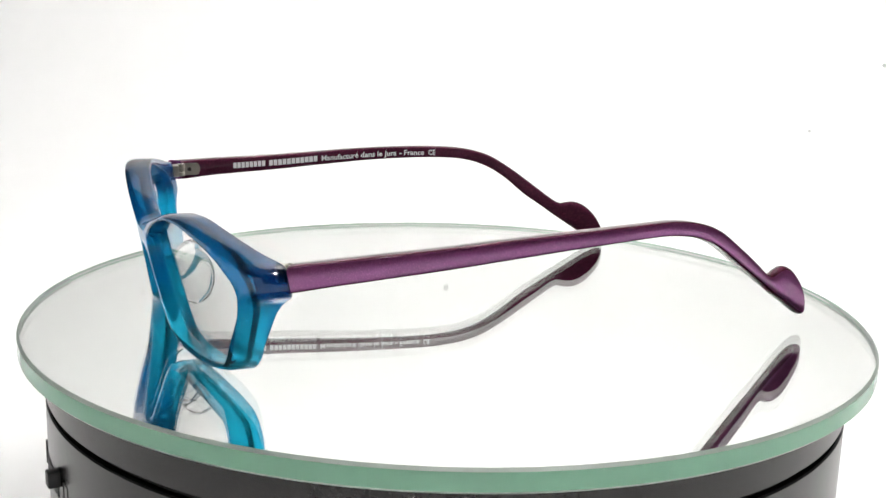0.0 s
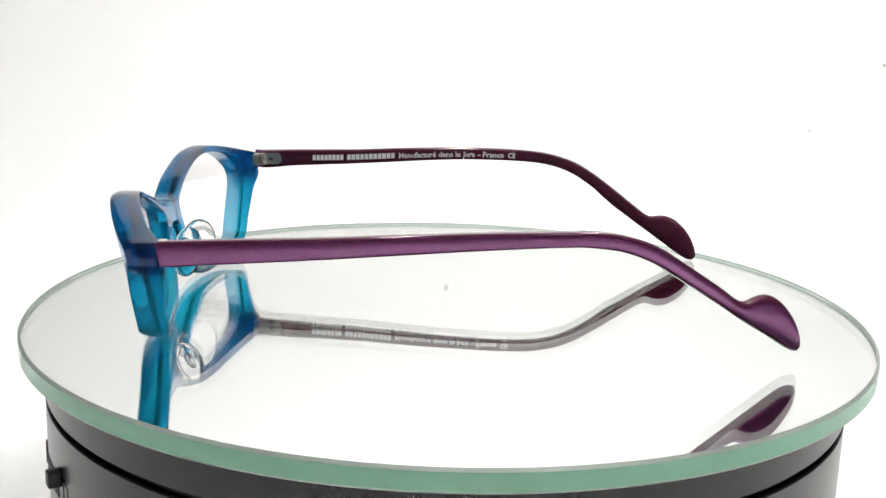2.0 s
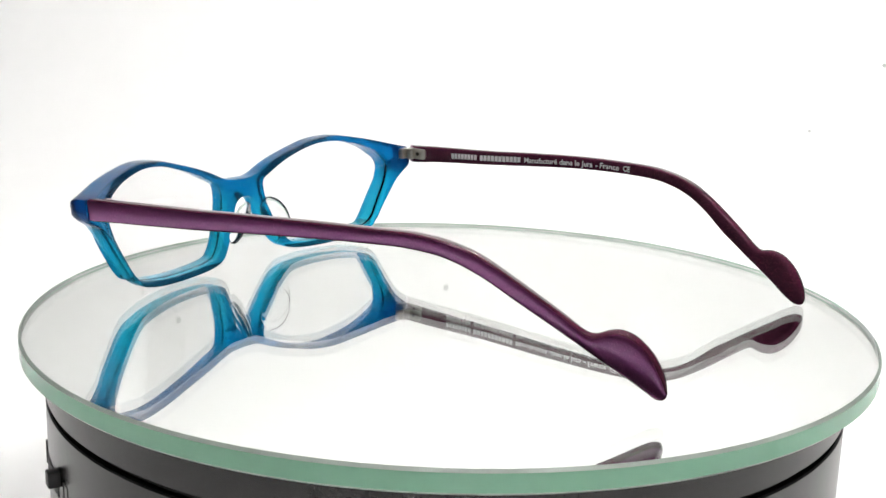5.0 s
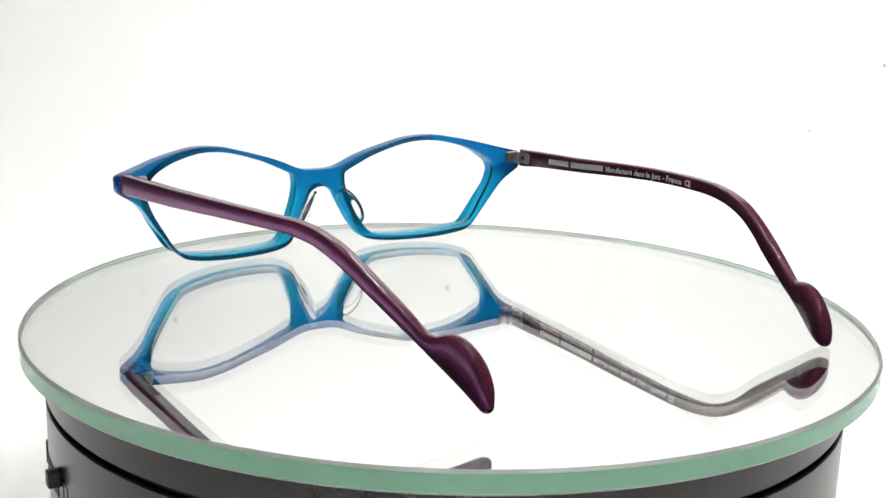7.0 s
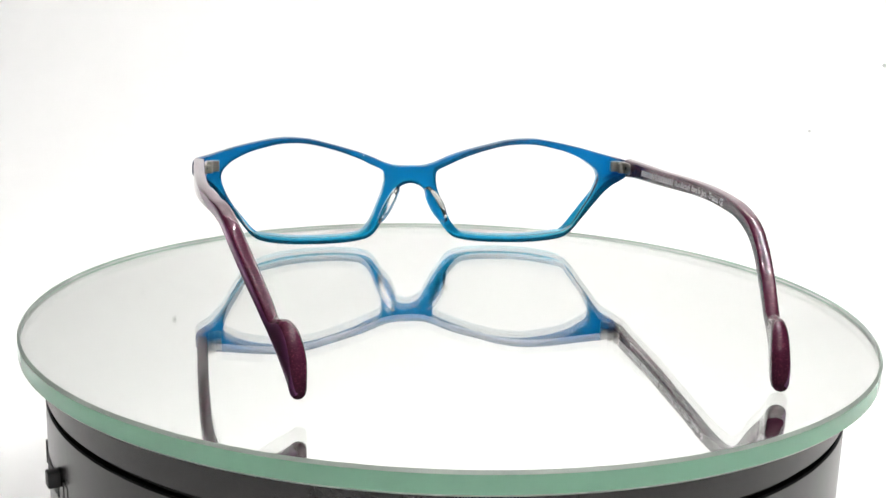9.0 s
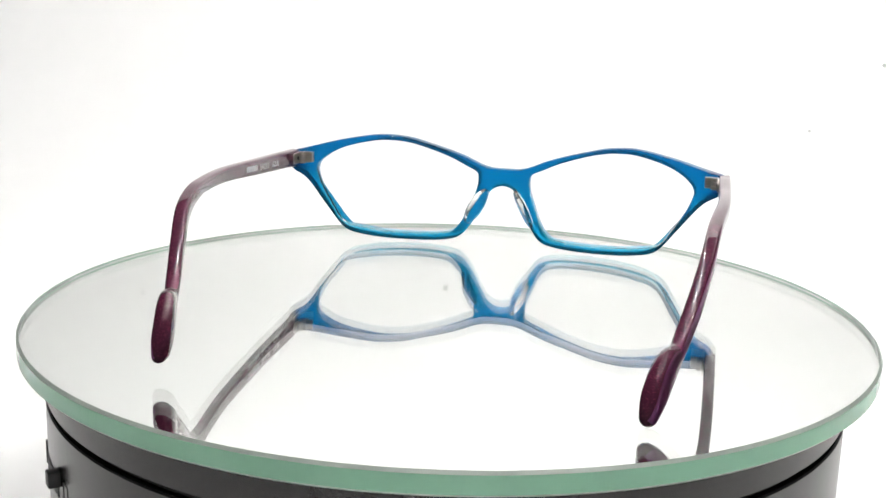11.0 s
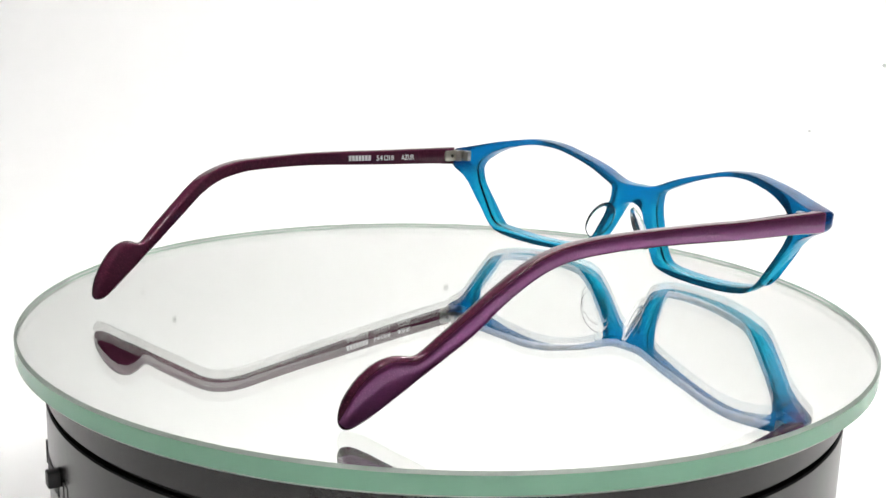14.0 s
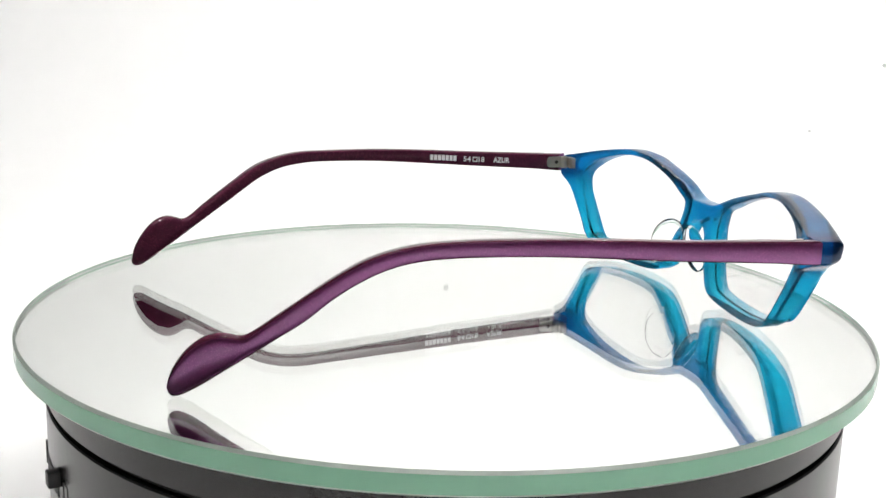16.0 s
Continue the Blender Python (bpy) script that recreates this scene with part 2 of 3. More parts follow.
def build_room():
    """The dim room in which the tent stands, closed all round."""
    for name, lo, hi in (("floor", (-2, -2.5, -0.06), (2, 1.5, -0.01)), ("room_ceiling", (-2, -2.5, 2.0), (2, 1.5, 2.05)),
                         ("wall_north", (-2, 1.5, -0.06), (2, 1.55, 2.05)), ("wall_south", (-2, -2.55, -0.06), (2, -2.5, 2.05)),
                         ("room_wall_west", (-2.05, -2.5, -0.06), (-2, 1.5, 2.05)), ("room_wall_east", (2, -2.5, -0.06), (2.05, 1.5, 2.05))):
        bm = bmesh.new()
        box(bm, lo, hi)
        tagged(part(name, bm, ROOM_GREY, smooth=0), "plain grey surface of the dim room", "room", kind="structure")


def build_led_bar(x, y0, y1, n):
    bar = thing("led_light_bar", "slim aluminium bar with a row of white LED chips", "lamp", "LED bars of the tent", at=(x, (y0 + y1) / 2, 0.80))
    bm = bmesh.new()
    half = (y1 - y0) / 2
    box(bm, (-0.012, -half, -0.008), (0.012, half, 0.0), bevel=0.001)
    part("housing", bm, ALU, bar)
    for k in range(n):
        bm = bmesh.new()
        yc = -half + (k + 0.5) * 2 * half / n
        box(bm, (-0.003, yc - 0.003, -0.0115), (0.003, yc + 0.003, -0.009))
        part("led_chip", bm, LED_WHITE, bar, smooth=0)
    return bar


build_sweep()
build_tent()
build_room()
for lx in (-0.04, 0.30):
    build_led_bar(lx, -0.46, 0.58, 16)


def build_speck(at, size):
    """A small grey smudge of dust on the backdrop sheet."""
    y, z = at[1], at[2]
    n = Vector((0, 0.40 - y, 0.25 - z)) if z < 0.25 else Vector((0, -1, 0))
    n.normalize()
    bm = bmesh.new()
    lathe(bm, [(0, 0.0003), (size * 0.6, 0.00025), (size, 0.0), (0, 0.0)], 14)
    ob = part("dust_speck", bm, DUST)
    ob.matrix_world = Matrix.Translation(Vector(at) + n * 0.0003) @ n.to_track_quat("Z", "Y").to_matrix().to_4x4()
    return tagged(ob, "small grey dust speck stuck to the white backdrop", "dust speck", "specks on the backdrop")


for at, size in (((-0.0034, 0.6492, 0.2303), 0.0022), ((-0.238, 0.65, 0.2666), 0.0022), ((-0.2648, 0.6499, 0.2435), 0.0014),
                 ((0.1537, 0.6408, 0.1826), 0.0016), ((0.265, 0.5553, 0.054), 0.0013), ((0.3322, 0.6012, 0.1016), 0.0018)):
    build_speck(at, size)


# ---- the turntable ----
DISC_AT = (-0.0005, -0.0026)
OFF_CENTRE = 0.00078                 # the disc lies this far off its turning axis
BASE_AT = (-0.0005, 0.0)


def build_turntable():
    table = thing("turntable", "round black satin motor turntable with a slide switch", "turntable", at=(*BASE_AT, 0))
    top, g = DISC_TOP - 0.0053, DISC_TOP - 0.0173
    bm = bmesh.new()
    lathe(bm, [(0, 0.002), (0.1045, 0.002), (0.1055, 0.003), (0.1055, g - 0.0010), (0.1051, g - 0.0006), (0.1040, g - 0.0006), (0, g - 0.0006)], 160)
    part("base", bm, BLACK, table)
    bm = bmesh.new()
    lathe(bm, [(0, g - 0.0005), (0.1038, g - 0.0005), (0.1038, g + 0.0007), (0, g + 0.0007)], 160)
    part("groove", bm, GROOVE, table, "dark recessed ring between base and platter")
    bm = bmesh.new()
    lathe(bm, [(0, g + 0.0008), (0.1040, g + 0.0008), (0.1051, g + 0.0008), (0.1055, g + 0.0012), (0.1055, top - 0.001), (0.1047, top), (0, top)], 160)
    part("platter", bm, BLACK, table, "black satin rotating platter rim")
    for k in range(4):
        a = math.pi / 4 + k * math.pi / 2
        bm = bmesh.new()
        lathe(bm, [(0, 0), (0.008, 0), (0.008, 0.0018), (0, 0.0018)], 24, (0.085 * math.cos(a), 0.085 * math.sin(a)))
        part("rubber_foot", bm, KNOB, table)
    return table


table = build_turntable()


def ring_box(bm, a0, a1, z0, z1, r0, r1, steps=6):
    """A block bent round the base: angles in degrees, heights below the disc's top."""
    rows = []
    for k in range(steps + 1):
        a = radians(a0 + (a1 - a0) * k / steps)
        rows.append([bm.verts.new((r * math.cos(a), r * math.sin(a), DISC_TOP + z)) for r, z in ((r0, z0), (r1, z0), (r1, z1), (r0, z1))])
    for p, q in zip(rows, rows[1:]):
        for k in range(4):
            bm.faces.new((p[k], p[(k + 1) % 4], q[(k + 1) % 4], q[k]))
    bm.faces.new(rows[0][::-1])
    bm.faces.new(rows[-1])


def build_switch():
    bm = bmesh.new()
    ring_box(bm, -158.5, -148.6, -0.0358, -0.0308, 0.1030, 0.1057)
    plate = part("switch_plate", bm, GROOVE, table, "slim black switch slot")
    bm = bmesh.new()
    box(bm, (-0.001, -0.0016, -0.0020), (0.0026, 0.0016, 0.0019), bevel=0.0003)
    a = radians(-148.3)
    bm.transform(Matrix.Translation((0.1057 * math.cos(a), 0.1057 * math.sin(a), DISC_TOP - 0.0304)) @ Matrix.Rotation(a, 4, "Z"))
    part("switch_knob", bm, KNOB, plate, "black slider knob")
    # the stroke and the ring beside the slot
    bm = bmesh.new()
    ring_box(bm, -161.6, -161.0, -0.0362, -0.0303, 0.1045, 0.1060, 1)
    part("switch_marking", bm, GROOVE, plate, "engraved black marking")
    bm = bmesh.new()
    for lo, hi, z0, z1 in ((-146.3, -146.0, -0.0362, -0.0303), (-144.6, -144.3, -0.0362, -0.0303), (-146.0, -144.6, -0.0306, -0.0301), (-146.0, -144.6, -0.0364, -0.0359)):
        ring_box(bm, lo, hi, z0, z1, 0.1045, 0.1056, 2)
    part("switch_marking", bm, GROOVE, plate, "engraved black marking")


build_switch()


def build_disc():
    """The glass body is one closed shell, divided into its face, its ground edge and its silvered back."""
    whole = bmesh.new()
    r, t, c = 0.1110, 0.0052, 0.00065
    lathe(whole, [(0, 0), (r - c, 0), (r, -c), (r, -t + c), (r - c, -t), (0, -t)], 256, mats=[0, 1, 2, 1, 3])
    bmesh.ops.recalc_face_normals(whole, faces=whole.faces)
    ob = thing("mirror_disc", "round mirror-backed glass disc with a green polished edge", "glass disc", at=(*DISC_AT, DISC_TOP))
    for name, label, keep in (("glass_face", "clear polished glass face", (0,)), ("polished_edge", "bevelled green glass edge", (1, 2)), ("mirror_coating", "silvered mirror back", (3,))):
        bm = whole.copy()
        bmesh.ops.delete(bm, geom=[f for f in bm.faces if f.material_index not in keep], context="FACES")
        me = bpy.data.meshes.new(name)
        bm.to_mesh(me)
        bm.free()
        part(name, me, [GLASS, CHAMFER, EDGE, SILVER], ob, label, smooth=20)
    whole.free()
    return ob


disc = build_disc()

# ---- the spectacles, in millimetres: +x the wearer's left, +y from the front to the temple tips ----
MID = 1.8
TOP_EDGE = [(0, 28.6), (4.4, 28.7), (8.2, 29.6), (13.9, 32.0), (20, 34.0), (27, 35.9), (33, 37.4), (39.6, 38.1), (44.5, 38.0), (51, 37.0), (57, 35.8), (62.3, 34.5), (67, 33.4), (70.4, 32.7), (71.4, 32.3), (72.0, 31.6)]
LOW_EDGE = [(72.2, 28.6), (71.9, 27.9), (71.2, 27.2), (69.8, 26.4), (66.7, 24.7), (64, 22.2), (60.4, 17.6), (56.8, 12.9), (54.1, 9.4), (52, 7.3), (49, 5.8), (42, 4.5), (33, 3.9), (23.3, 4.0), (16.6, 4.8), (13.4, 6.1), (11.5, 8.1), (9, 12.0), (6.5, 17.1), (4.9, 20.4), (3.4, 22.0), (1.5, 22.9), (0, 23.1)]
EYE_EDGE = [(8.7, 26), (9.6, 27.5), (13.2, 29.2), (18.5, 31.6), (25.5, 34.0), (32.5, 35.8), (38, 36.4), (43, 36.3), (48.5, 35.3), (53.3, 34.0), (57.8, 32.0), (60.5, 30.0), (61.9, 28.4), (62.3, 26.5), (61.7, 24.1), (60, 20.3), (57, 15.3), (54.5, 11.2), (52.5, 9.0), (50, 7.8), (46, 7.0), (40, 6.2), (33, 5.8), (24.5, 5.9), (18.2, 6.6), (15.9, 7.8), (13.5, 10.7), (11.5, 15.0), (9.6, 19.6), (8.7, 23.0)]
DEPTH = 5.8
# how far the end pieces swell to the back (to the hinge, with a mitre) and to the front
END_BACK = {-1: [(0, 0), (55, 0), (63, 0.15), (67, 0.3), (70, -0.9), (72.2, -2.4)],
            1: [(0, 0), (55, 0), (63, 0.35), (68, 0.9), (70, 0.3), (72.2, -1.1)]}
END_FRONT = {-1: [(0, -0.7), (35, -1.2), (48, -1.7), (57, -2.5), (65, -3.2), (72.2, -3.6)],
             1: [(0, -0.7), (35, -1.2), (55, -1.4), (65, -1.5), (72.2, -1.7)]}


def back_face(x, z):
    """Back of the wrapped, slightly tilted front."""
    return -14.6 + 13.1 * (abs(x) / 68.6) ** 2.2 + 0.2 * (30.5 - z)


def to_mount(x, y, z):
    return Vector(((x + MID - AXIS_X) * MM, (y - AXIS_Y) * MM, (z - SEAT) * MM))


glasses = thing("eyeglasses", "spectacles with translucent azure front and purple temples on the disc", "eyeglasses", at=(0, 0, DISC_TOP))


def build_front():
    top = spline([(*q, 0) for q in TOP_EDGE], 5)
    low = spline([(*q, 0) for q in LOW_EDGE], 5)
    outer = [(q.x, q.y) for q in top + low]
    loop = outer + [(-x, z) for x, z in reversed(outer[1:-1])]
    eye = [(q.x, q.y) for q in spline([(*q, 0) for q in EYE_EDGE], 4, closed=True)]
    bm = bmesh.new()
    back = ((0.55, 0.5, 0), (0.28, 0.5, 0.08), (0.08, 0.5, 0.28), (0, 0.5, 0.55))
    rim_front = ((0, -0.5, 2.6), (0.08, -0.5, 1.8), (0.28, -0.5, 1.1), (0.55, -0.5, 0.4), (0.9, -0.5, 0))
    eye_front = ((0, -0.5, 0.4), (0.06, -0.5, 0.2), (0.2, -0.5, 0.06), (0.4, -0.5, 0))
    caps = ([], [])
    for pts, sign in ((loop, 1), (eye, -1), ([(-x, z) for x, z in reversed(eye)], -1)):
        n = len(pts)
        area = sum(pts[k][0] * pts[(k + 1) % n][1] - pts[(k + 1) % n][0] * pts[k][1] for k in range(n))
        turn = sign * (1 if area > 0 else -1)
        inward = []
        for k in range(n):
            dx, dz = pts[(k + 1) % n][0] - pts[k - 1][0], pts[(k + 1) % n][1] - pts[k - 1][1]
            d = math.hypot(dx, dz)
            inward.append((-dz / d * turn, dx / d * turn))
        rings = []
        for inset, half, drop in back + (rim_front if sign > 0 else eye_front):
            ring = []
            for (x, z), (nx, nz) in zip(pts, inward):
                flare = 0.0
                if sign < 0 and half < 0:    # the eye opening widens to the front at its outer lower corner
                    flare = 1.15 * min(max((abs(x) - 49) / 6, 0), 1) * min(max((30 - z) / 4, 0), 1)
                ring.append(bm.verts.new((x + nx * (inset + flare), z + nz * (inset + flare), half * DEPTH - math.copysign(drop, half))))
            rings.append(ring)
        for a, b in zip(rings, rings[1:]):
            for k in range(n):
                bm.faces.new((a[k], a[(k + 1) % n], b[(k + 1) % n], b[k]))
        for cap, ring in zip(caps, (rings[0], rings[-1])):
            cap.extend(bm.edges.get((ring[k], ring[(k + 1) % n])) for k in range(n))
    for cap in caps:
        made = bmesh.ops.triangle_fill(bm, use_beauty=True, use_dissolve=False, edges=cap)["geom"]
        faces = [f for f in made if isinstance(f, bmesh.types.BMFace)]
        flat = faces[0].verts[0].co.z
        rim = set(cap)
        # finer triangles, so that the wrap of the face stays smooth
        for longest in (5.0, 2.6):
            inner = {e for f in faces for e in f.edges if e not in rim and e.calc_length() > longest}
            bmesh.ops.subdivide_edges(bm, edges=list(inner), cuts=1, use_grid_fill=False)
            faces = [f for f in bm.faces if all(abs(v.co.z - flat) < 1e-5 for v in f.verts)]
            faces = bmesh.ops.triangulate(bm, faces=faces)["faces"]
            bmesh.ops.beautify_fill(bm, faces=faces, edges=list({e for f in faces for e in f.edges if e not in rim}))
            faces = [f for f in bm.faces if all(abs(v.co.z - flat) < 1e-5 for v in f.verts)]
    for f in bm.faces:
        f.material_index = 0 if abs(f.normal.z) > 0.9 else 1
    for v in bm.verts:
        x, z, h = v.co
        y = back_face(x, z) - DEPTH / 2 + h
        end = 1 if x > 0 else -1
        if h > 0:
            y += curve_at(END_BACK[end], abs(x))
        else:                                # the brow is planed back a little
            y += curve_at(END_FRONT[end], abs(x)) + 0.4 * min(max((z - 24) / 10, 0), 1) * max(0.0, 1 - abs(x) / 66)
        if x > 60:
            x -= 1.2 * (x - 60) / 12
        v.co = to_mount(x, y, z)
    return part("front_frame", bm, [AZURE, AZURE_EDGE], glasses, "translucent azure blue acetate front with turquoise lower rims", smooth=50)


def build_lens(side):
    eye = spline([(*q, 0) for q in EYE_EDGE], 3, closed=True)
    cx, cz = 36, 21
    loop = [(side * (cx + (q.x - cx) * 1.008), cz + (q.y - cz) * 1.012) for q in eye]
    if side < 0:
        loop.reverse()
    bm = bmesh.new()
    faces = []
    for off in (-2.0, -3.3):
        rings = []
        for s in (1.0, 0.8, 0.6, 0.4, 0.2):
            rings.append([bm.verts.new(to_mount(side * cx + (x - side * cx) * s, back_face(side * cx + (x - side * cx) * s, cz + (z - cz) * s) + off, cz + (z - cz) * s)) for x, z in loop])
        mid = bm.verts.new(to_mount(side * cx, back_face(side * cx, cz) + off, cz))
        n = len(loop)
        for a, b in zip(rings, rings[1:]):
            for k in range(n):
                bm.faces.new((a[k], a[(k + 1) % n], b[(k + 1) % n], b[k]))
        for k in range(n):
            bm.faces.new((rings[-1][k], rings[-1][(k + 1) % n], mid))
        faces.append(rings[0])
    for k in range(n):
        bm.faces.new((faces[0][k], faces[0][(k + 1) % n], faces[1][(k + 1) % n], faces[1][k]))
    return part("lens", bm, LENS, glasses, "clear thin demo lens", smooth=60)


def build_nose_pad(side):
    """A clear oval pad set behind the nose side of the rim."""
    down = Vector((0.46 * side, 0, -0.89)).normalized()
    back = Vector((0.38 * side, 0.92, 0.08))
    back = (back - down * back.dot(down)).normalized()
    out = down.cross(back)
    c = Vector((side * 7.9, back_face(8, 16) + 3.3, 16.8))
    bm = bmesh.new()
    rings = []
    for s, h in ((0.0, 1.0), (0.55, 0.95), (0.85, 0.72), (1.0, 0.25), (1.0, -0.25), (0.85, -0.72), (0.55, -0.95), (0.0, -1.0)):
        ring = []
        for k in range(28):
            a = 2 * math.pi * k / 28
            q = c + down * (6.8 * s * math.cos(a)) + back * (4.5 * s * math.sin(a)) + out * (1.2 * h)
            ring.append(to_mount(*q))
            if s == 0:
                break
        rings.append([bm.verts.new(q) for q in ring])
    for a, b in zip(rings, rings[1:]):
        for k in range(28):
            j = (k + 1) % 28
            if len(a) == 1:
                bm.faces.new((a[0], b[k], b[j]))
            elif len(b) == 1:
                bm.faces.new((a[k], b[0], a[j]))
            else:
                bm.faces.new((a[k], b[k], b[j], a[j]))
    return part("nose_pad", bm, CLEAR, glasses, "clear silicone nose pad", smooth=60)


# upper and lower edge and outer side along each temple, by distance behind the hinge
RIGHT = {"top": [(-0.4, 33.3), (10, 33.8), (30, 34.7), (46, 35.7), (62, 36.4), (77, 36.6), (90, 36.1), (97, 34.9), (103, 32.9), (109, 29.5), (115, 25.3), (121, 20.8), (125.5, 17.5), (127.6, 16.6), (129.6, 16.9), (132, 17.0), (135, 16.0), (138, 13.6), (140.3, 10.6), (141.6, 8.0), (142.2, 6.2), (142.4, 5.2)],
         "low": [(-0.4, 27.6), (10, 28.6), (30, 30.1), (46, 31.4), (62, 32.5), (77, 32.9), (90, 32.5), (97, 31.2), (103, 28.8), (109, 25.0), (115, 20.0), (121, 15.8), (126, 12.2), (132, 8.0), (136, 5.2), (138.6, 3.7), (140.2, 3.1), (141.4, 3.2), (142.1, 3.9), (142.4, 4.7)],
         "side": [(-1, 71.2), (20, 71.2), (45, 71.0), (66, 70.4), (83, 69.2), (95, 68.4), (105, 67.5), (115, 65.5), (125, 62.8), (134, 60.5), (143.5, 58.2)]}
LEFT = {"top": [(-0.4, 33.3), (10, 33.8), (30, 34.9), (46, 35.8), (66, 36.6), (86, 36.8), (92, 36.7), (99, 35.6), (106, 33.2), (114, 28.2), (122, 22.8), (127.2, 19.2), (129.4, 18.8), (131.6, 19.6), (134.2, 19.9), (137.2, 18.7), (140.2, 15.9), (142.4, 12.6), (143.5, 9.9), (144.0, 7.8)],
        "low": [(-0.4, 27.6), (10, 28.5), (30, 30.1), (46, 31.4), (66, 32.8), (86, 33.4), (92, 33.1), (99, 31.9), (106, 29.0), (114, 23.9), (122, 18.7), (130, 13.2), (136, 9.4), (139.6, 7.1), (141.6, 6.0), (143.0, 5.9), (143.7, 6.4), (144.0, 7.1)],
        "side": [(-1, 72.0), (20, 71.6), (45, 70.6), (66, 69.2), (83, 66.6), (95, 64.1), (105, 61.8), (115, 58.4), (125, 54.8), (134, 51.9), (143.5, 49.9)]}
THICK = [(-1, 3.4), (60, 3.2), (95, 3.3), (122, 3.1), (130, 3.1), (136, 3.7), (140.5, 3.9), (142, 3.7), (144, 3.5)]

ROUND = [(0, 0.7), (90, 0.7), (122, 1.0), (130, 1.8), (144, 2.2)]
SAG = [(0, 0), (15, 0.15), (40, 0.45), (100, 0.35), (124, 0.25), (136, 0)]


def build_temple(side, shape, start):
    last = shape["top"][-1][0]
    stations = [start] + [1.6 + k * 2.0 for k in range(47)] + [96 + k * 0.9 for k in range(int((last - 96) / 0.9))] + [last - 1.3, last - 0.9, last - 0.5, last - 0.25, last - 0.1, last]
    stations = sorted({round(s, 3) for s in stations if s <= last})
    bm = bmesh.new()
    rings = []
    for y in stations:
        t, l, s, w = curve_at(shape["top"], y) - curve_at(SAG, y), curve_at(shape["low"], y) - curve_at(SAG, y), curve_at(shape["side"], y), curve_at(THICK, y)
        left = max(0.0, last - y)
        if left < 2.2:                       # the tip closes in a round end
            round_off = max(0.12, math.sqrt(1 - (1 - left / 2.2) ** 2))
            s -= w * (1 - round_off) / 2
            w *= round_off
        slant = (curve_at(shape["side"], y + 1) - curve_at(shape["side"], y - 1)) / 2
        r = min(curve_at(ROUND, y), 0.48 * w, 0.48 * (t - l))
        zc, hz, hw = (t + l) / 2, max((t - l) / 2, 0.05), w / 2
        sec = []
        for qx, qz in ((1, 1), (-1, 1), (-1, -1), (1, -1)):
            a0 = {(1, 1): 0, (-1, 1): 90, (-1, -1): 180, (1, -1): 270}[(qx, qz)]
            for k in range(4):
                a = radians(a0 + 30 * k)
                sec.append((qx * (hw - r) + r * math.cos(a), qz * (hz - r) + r * math.sin(a)))
        mitre = max(0.0, 1 - (y - start) / 12)
        rings.append([bm.verts.new(to_mount(side * (s - hw + dx) - MID, y - slant * dx - mitre * (0.6 + 1.0 * dx), zc + dz)) for dx, dz in sec])
    n = len(rings[0])
    for a, b in zip(rings, rings[1:]):
        for k in range(n):
            f = bm.faces.new((a[k], a[(k + 1) % n], b[(k + 1) % n], b[k]))
            f.material_index = 0 if k in (14, 15, 0) else 1
    bm.faces.new(rings[0])
    bm.faces.new(list(reversed(rings[-1]))).material_index = 1
    return part("temple", bm, [PURPLE, MAROON], glasses, "purple acetate temple with dark maroon inner face", smooth=45)


def inner_side(side, shape, y):
    return side * (curve_at(shape["side"], y) - curve_at(THICK, y)) - MID


def mid_height(shape, y):
    return (curve_at(shape["top"], y) + curve_at(shape["low"], y)) / 2 - curve_at(SAG, y)


def lay_print(me, side, shape, y0, y1, drop, name, temple):
    """Lays flat artwork (x along, y up, in mm) on a temple's inner face from y0 to y1."""
    for v in me.vertices:
        along, up = v.co.x, v.co.y
        y = y0 + along if side < 0 else y0 - along
        v.co = to_mount(inner_side(side, shape, y) - side * 0.05, y, mid_height(shape, y) + drop + up)
    return part(name, me, INK, temple, "white printed lettering", smooth=0)


def lay_bars(count, width, gap, side, shape, y0, temple):
    """A row of plain white bars in place of a name."""
    for k in range(count):
        bm = bmesh.new()
        x = k * (width + gap)
        bm.faces.new([bm.verts.new(q) for q in ((x, 0, 0), (x + width, 0, 0), (x + width, CAP, 0), (x, CAP, 0))])
        me = bpy.data.meshes.new("print_bar")
        bm.to_mesh(me)
        bm.free()
        lay_print(me, side, shape, y0, 0, -0.9, "print_bar", temple)


def rounded_plate(bm, lo, hi, thick):
    """An upright plate in the yz plane with round ends, thick from x = 0."""
    r = (hi[1] - lo[1]) / 2
    zc = (hi[1] + lo[1]) / 2
    rim = [(hi[0] - r * 0.6 + r * 0.6 * math.cos(a), zc + r * math.sin(a)) for a in (math.pi * (k / 8 - 0.5) for k in range(9))]
    rim += [(lo[0], hi[1]), (lo[0], lo[1])]
    a = [bm.verts.new((0, y, z)) for y, z in rim]
    b = [bm.verts.new((thick, y, z)) for y, z in rim]
    n = len(rim)
    bm.faces.new(a)
    bm.faces.new(b[::-1])
    for k in range(n):
        bm.faces.new((a[k], b[k], b[(k + 1) % n], a[(k + 1) % n]))


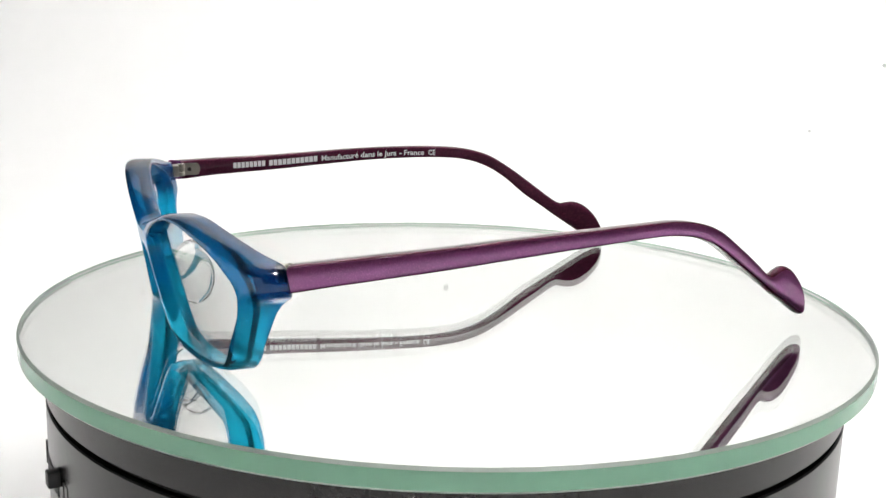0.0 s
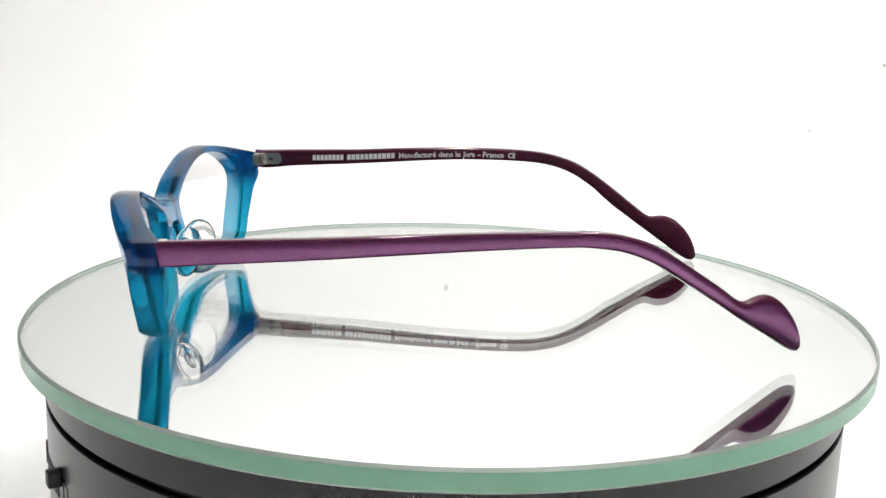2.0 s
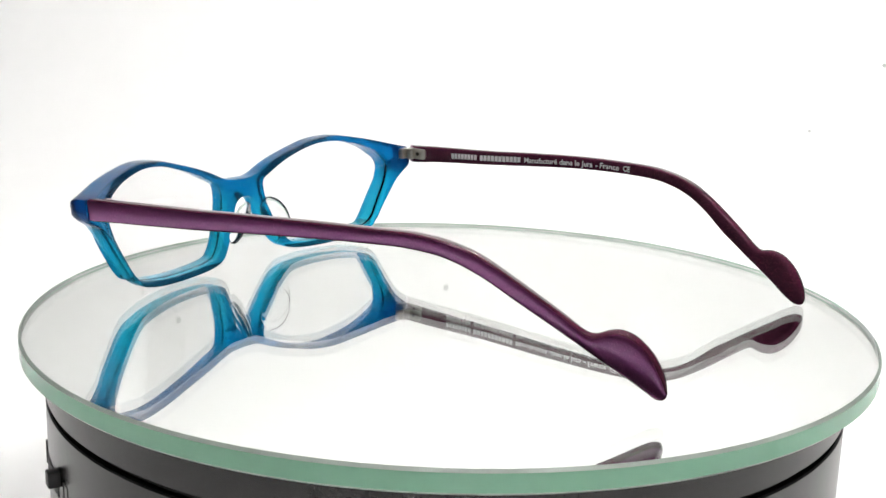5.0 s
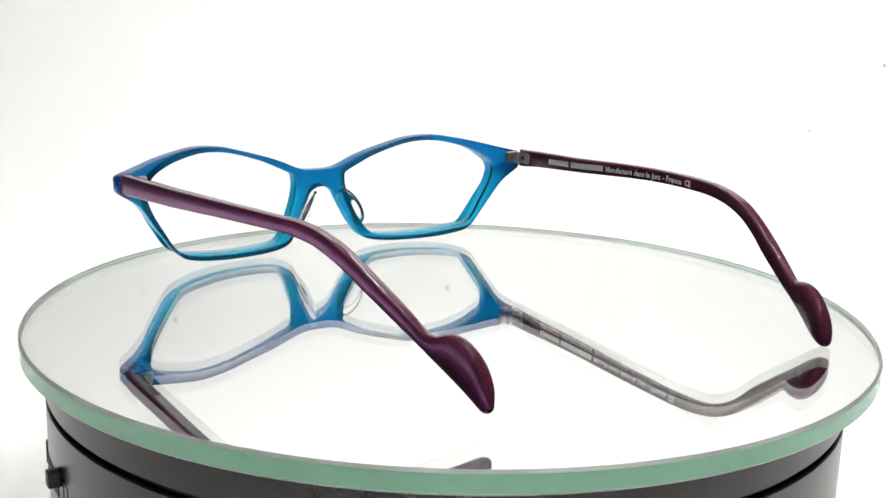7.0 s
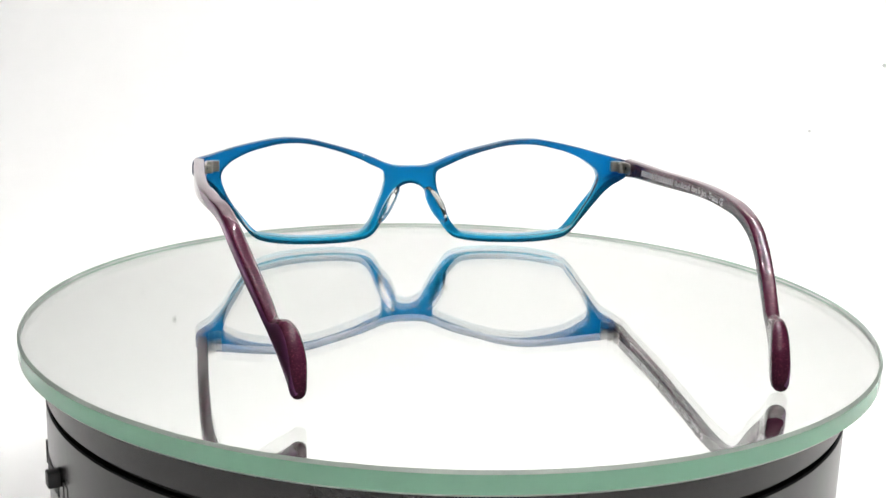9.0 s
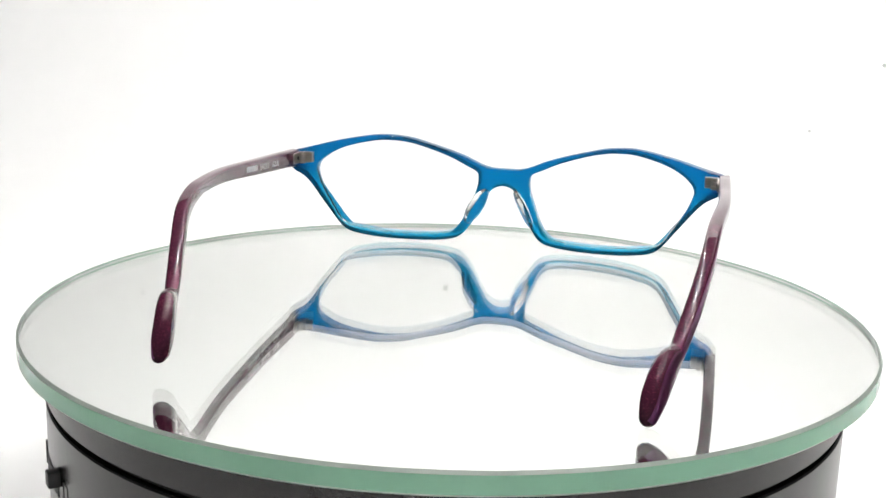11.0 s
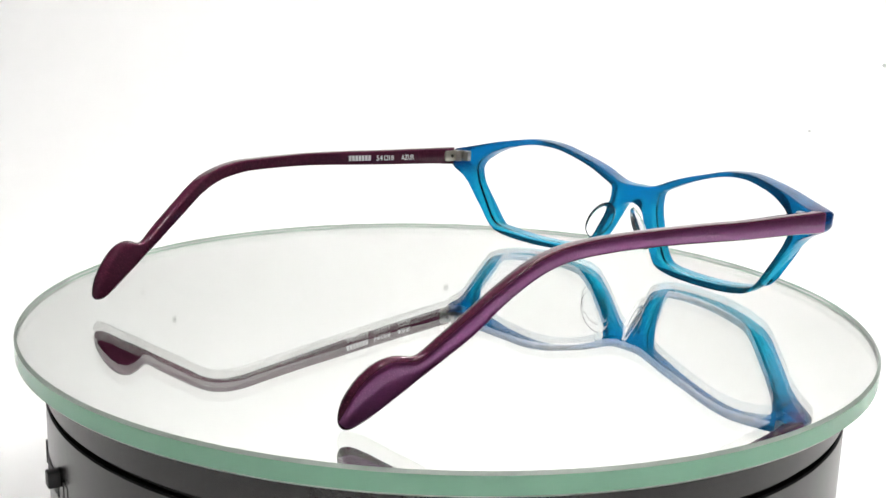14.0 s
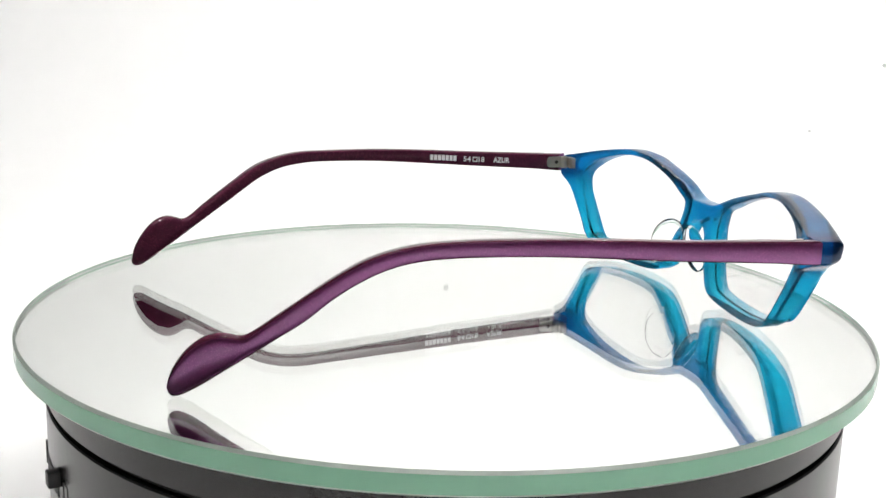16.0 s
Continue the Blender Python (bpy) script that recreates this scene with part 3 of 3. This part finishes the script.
def build_hinge(side, temple, front):
    """A rounded plate let into the temple, three knuckles on a pin, and the leaf on the front."""
    shape = RIGHT if side < 0 else LEFT
    x0 = inner_side(side, shape, 4)
    zc = mid_height(shape, 4) + 0.1

    def knuckle(low, high, radius, mat, owner, name, label=""):
        bm = bmesh.new()
        lathe(bm, [(0, low), (radius - 0.1, low), (radius, low + 0.1), (radius, high - 0.1), (radius - 0.1, high), (0, high)], 20)
        for v in bm.verts:
            v.co = to_mount(x0 - side * 1.1 + v.co.x, 0.5 + v.co.y, zc + v.co.z)
        return part(name, bm, mat, owner, label)

    bm = bmesh.new()
    rounded_plate(bm, (0.9, zc - 1.8), (6.4, zc + 1.8), 1.3)
    for v in bm.verts:
        v.co = to_mount(x0 + side * (v.co.x - 0.45), v.co.y, v.co.z)
    part("hinge_plate", bm, STEEL, temple, "polished steel hinge plate")
    bm = bmesh.new()
    made = bmesh.ops.create_cone(bm, cap_ends=True, segments=16, radius1=0.0006, radius2=0.0006, depth=0.0003)["verts"]
    c = to_mount(x0 - side * 0.5, 3.1, zc)
    for v in made:
        v.co = c + Vector((v.co.z, v.co.x, v.co.y))
    part("hinge_screw", bm, SCREW, temple, "dark hinge screw")
    knuckle(-0.65, 0.65, 1.15, STEEL, temple, "hinge_knuckle")
    knuckle(0.75, 1.85, 1.15, STEEL, front, "hinge_knuckle")
    knuckle(-1.85, -0.75, 1.15, STEEL, front, "hinge_knuckle")
    knuckle(-2.0, 2.0, 0.55, SCREW, front, "hinge_pin", "dark hinge pin")
    bm = bmesh.new()
    lo = to_mount(min(x0 - side * 0.2, x0 - side * 4.2), -2.4, zc - 1.7)
    hi = to_mount(max(x0 - side * 0.2, x0 - side * 4.2), -0.5, zc + 1.7)
    box(bm, lo, hi, bevel=0.0003)
    part("hinge_leaf", bm, STEEL, front, "steel hinge leaf")


front = build_front()
for side in (1, -1):
    build_lens(side)
    build_nose_pad(side)
temple_r = build_temple(-1, RIGHT, -0.4)
temple_l = build_temple(1, LEFT, 0.9)
build_hinge(-1, temple_r, front)
build_hinge(1, temple_l, front)

CAP = 1.75
lay_bars(8, 1.05, 0.24, -1, RIGHT, 16.7, temple_r)
lay_bars(11, 1.2, 0.24, -1, RIGHT, 28.0, temple_r)
for word, y0, y1 in (("Manufacturé", 45.0, 57.2), ("dans", 58.0, 62.8), ("le", 63.6, 65.3), ("Jura", 65.9, 70.0), ("-", 70.9, 71.8), ("France", 72.6, 79.4), ("CE", 80.8, 83.2)):
    lay_print(text_mesh(word, y1 - y0, CAP), -1, RIGHT, y0, y1, -0.9, "inscription", temple_r)
lay_bars(7, 1.1, 0.25, 1, LEFT, 48.2, temple_l)
for word, y0, y1 in (("54", 36.6, 33.9), ("18", 31.2, 29.1), ("AZUR", 25.9, 20.1)):
    lay_print(text_mesh(word, y0 - y1, CAP), 1, LEFT, y0, y1, -0.9, "inscription", temple_l)
lay_print(curve_mesh([[(0, 0), (1.7, 0), (1.7, 1.6), (0, 1.6)], [(0.3, 0.3), (0.3, 1.3), (1.4, 1.3), (1.4, 0.3)]], 0.0, 0.0, 0), 1, LEFT, 33.3, 31.6, -0.9, "inscription", temple_l)


# ---- what moves ----
def motions():
    times = [k * 0.5 for k in range(33)]
    walk(glasses, [(t, pose(0, 0, DISC_TOP, 0, 0, -65.13 + spin(t))) for t in times])
    rows = []
    for t in times:
        a = radians(79 + spin(t))
        rows.append((t, pose(DISC_AT[0] + OFF_CENTRE * math.cos(a), DISC_AT[1] + OFF_CENTRE * math.sin(a), DISC_TOP, 0, 0, spin(t))))
    walk(disc, rows)


motions()
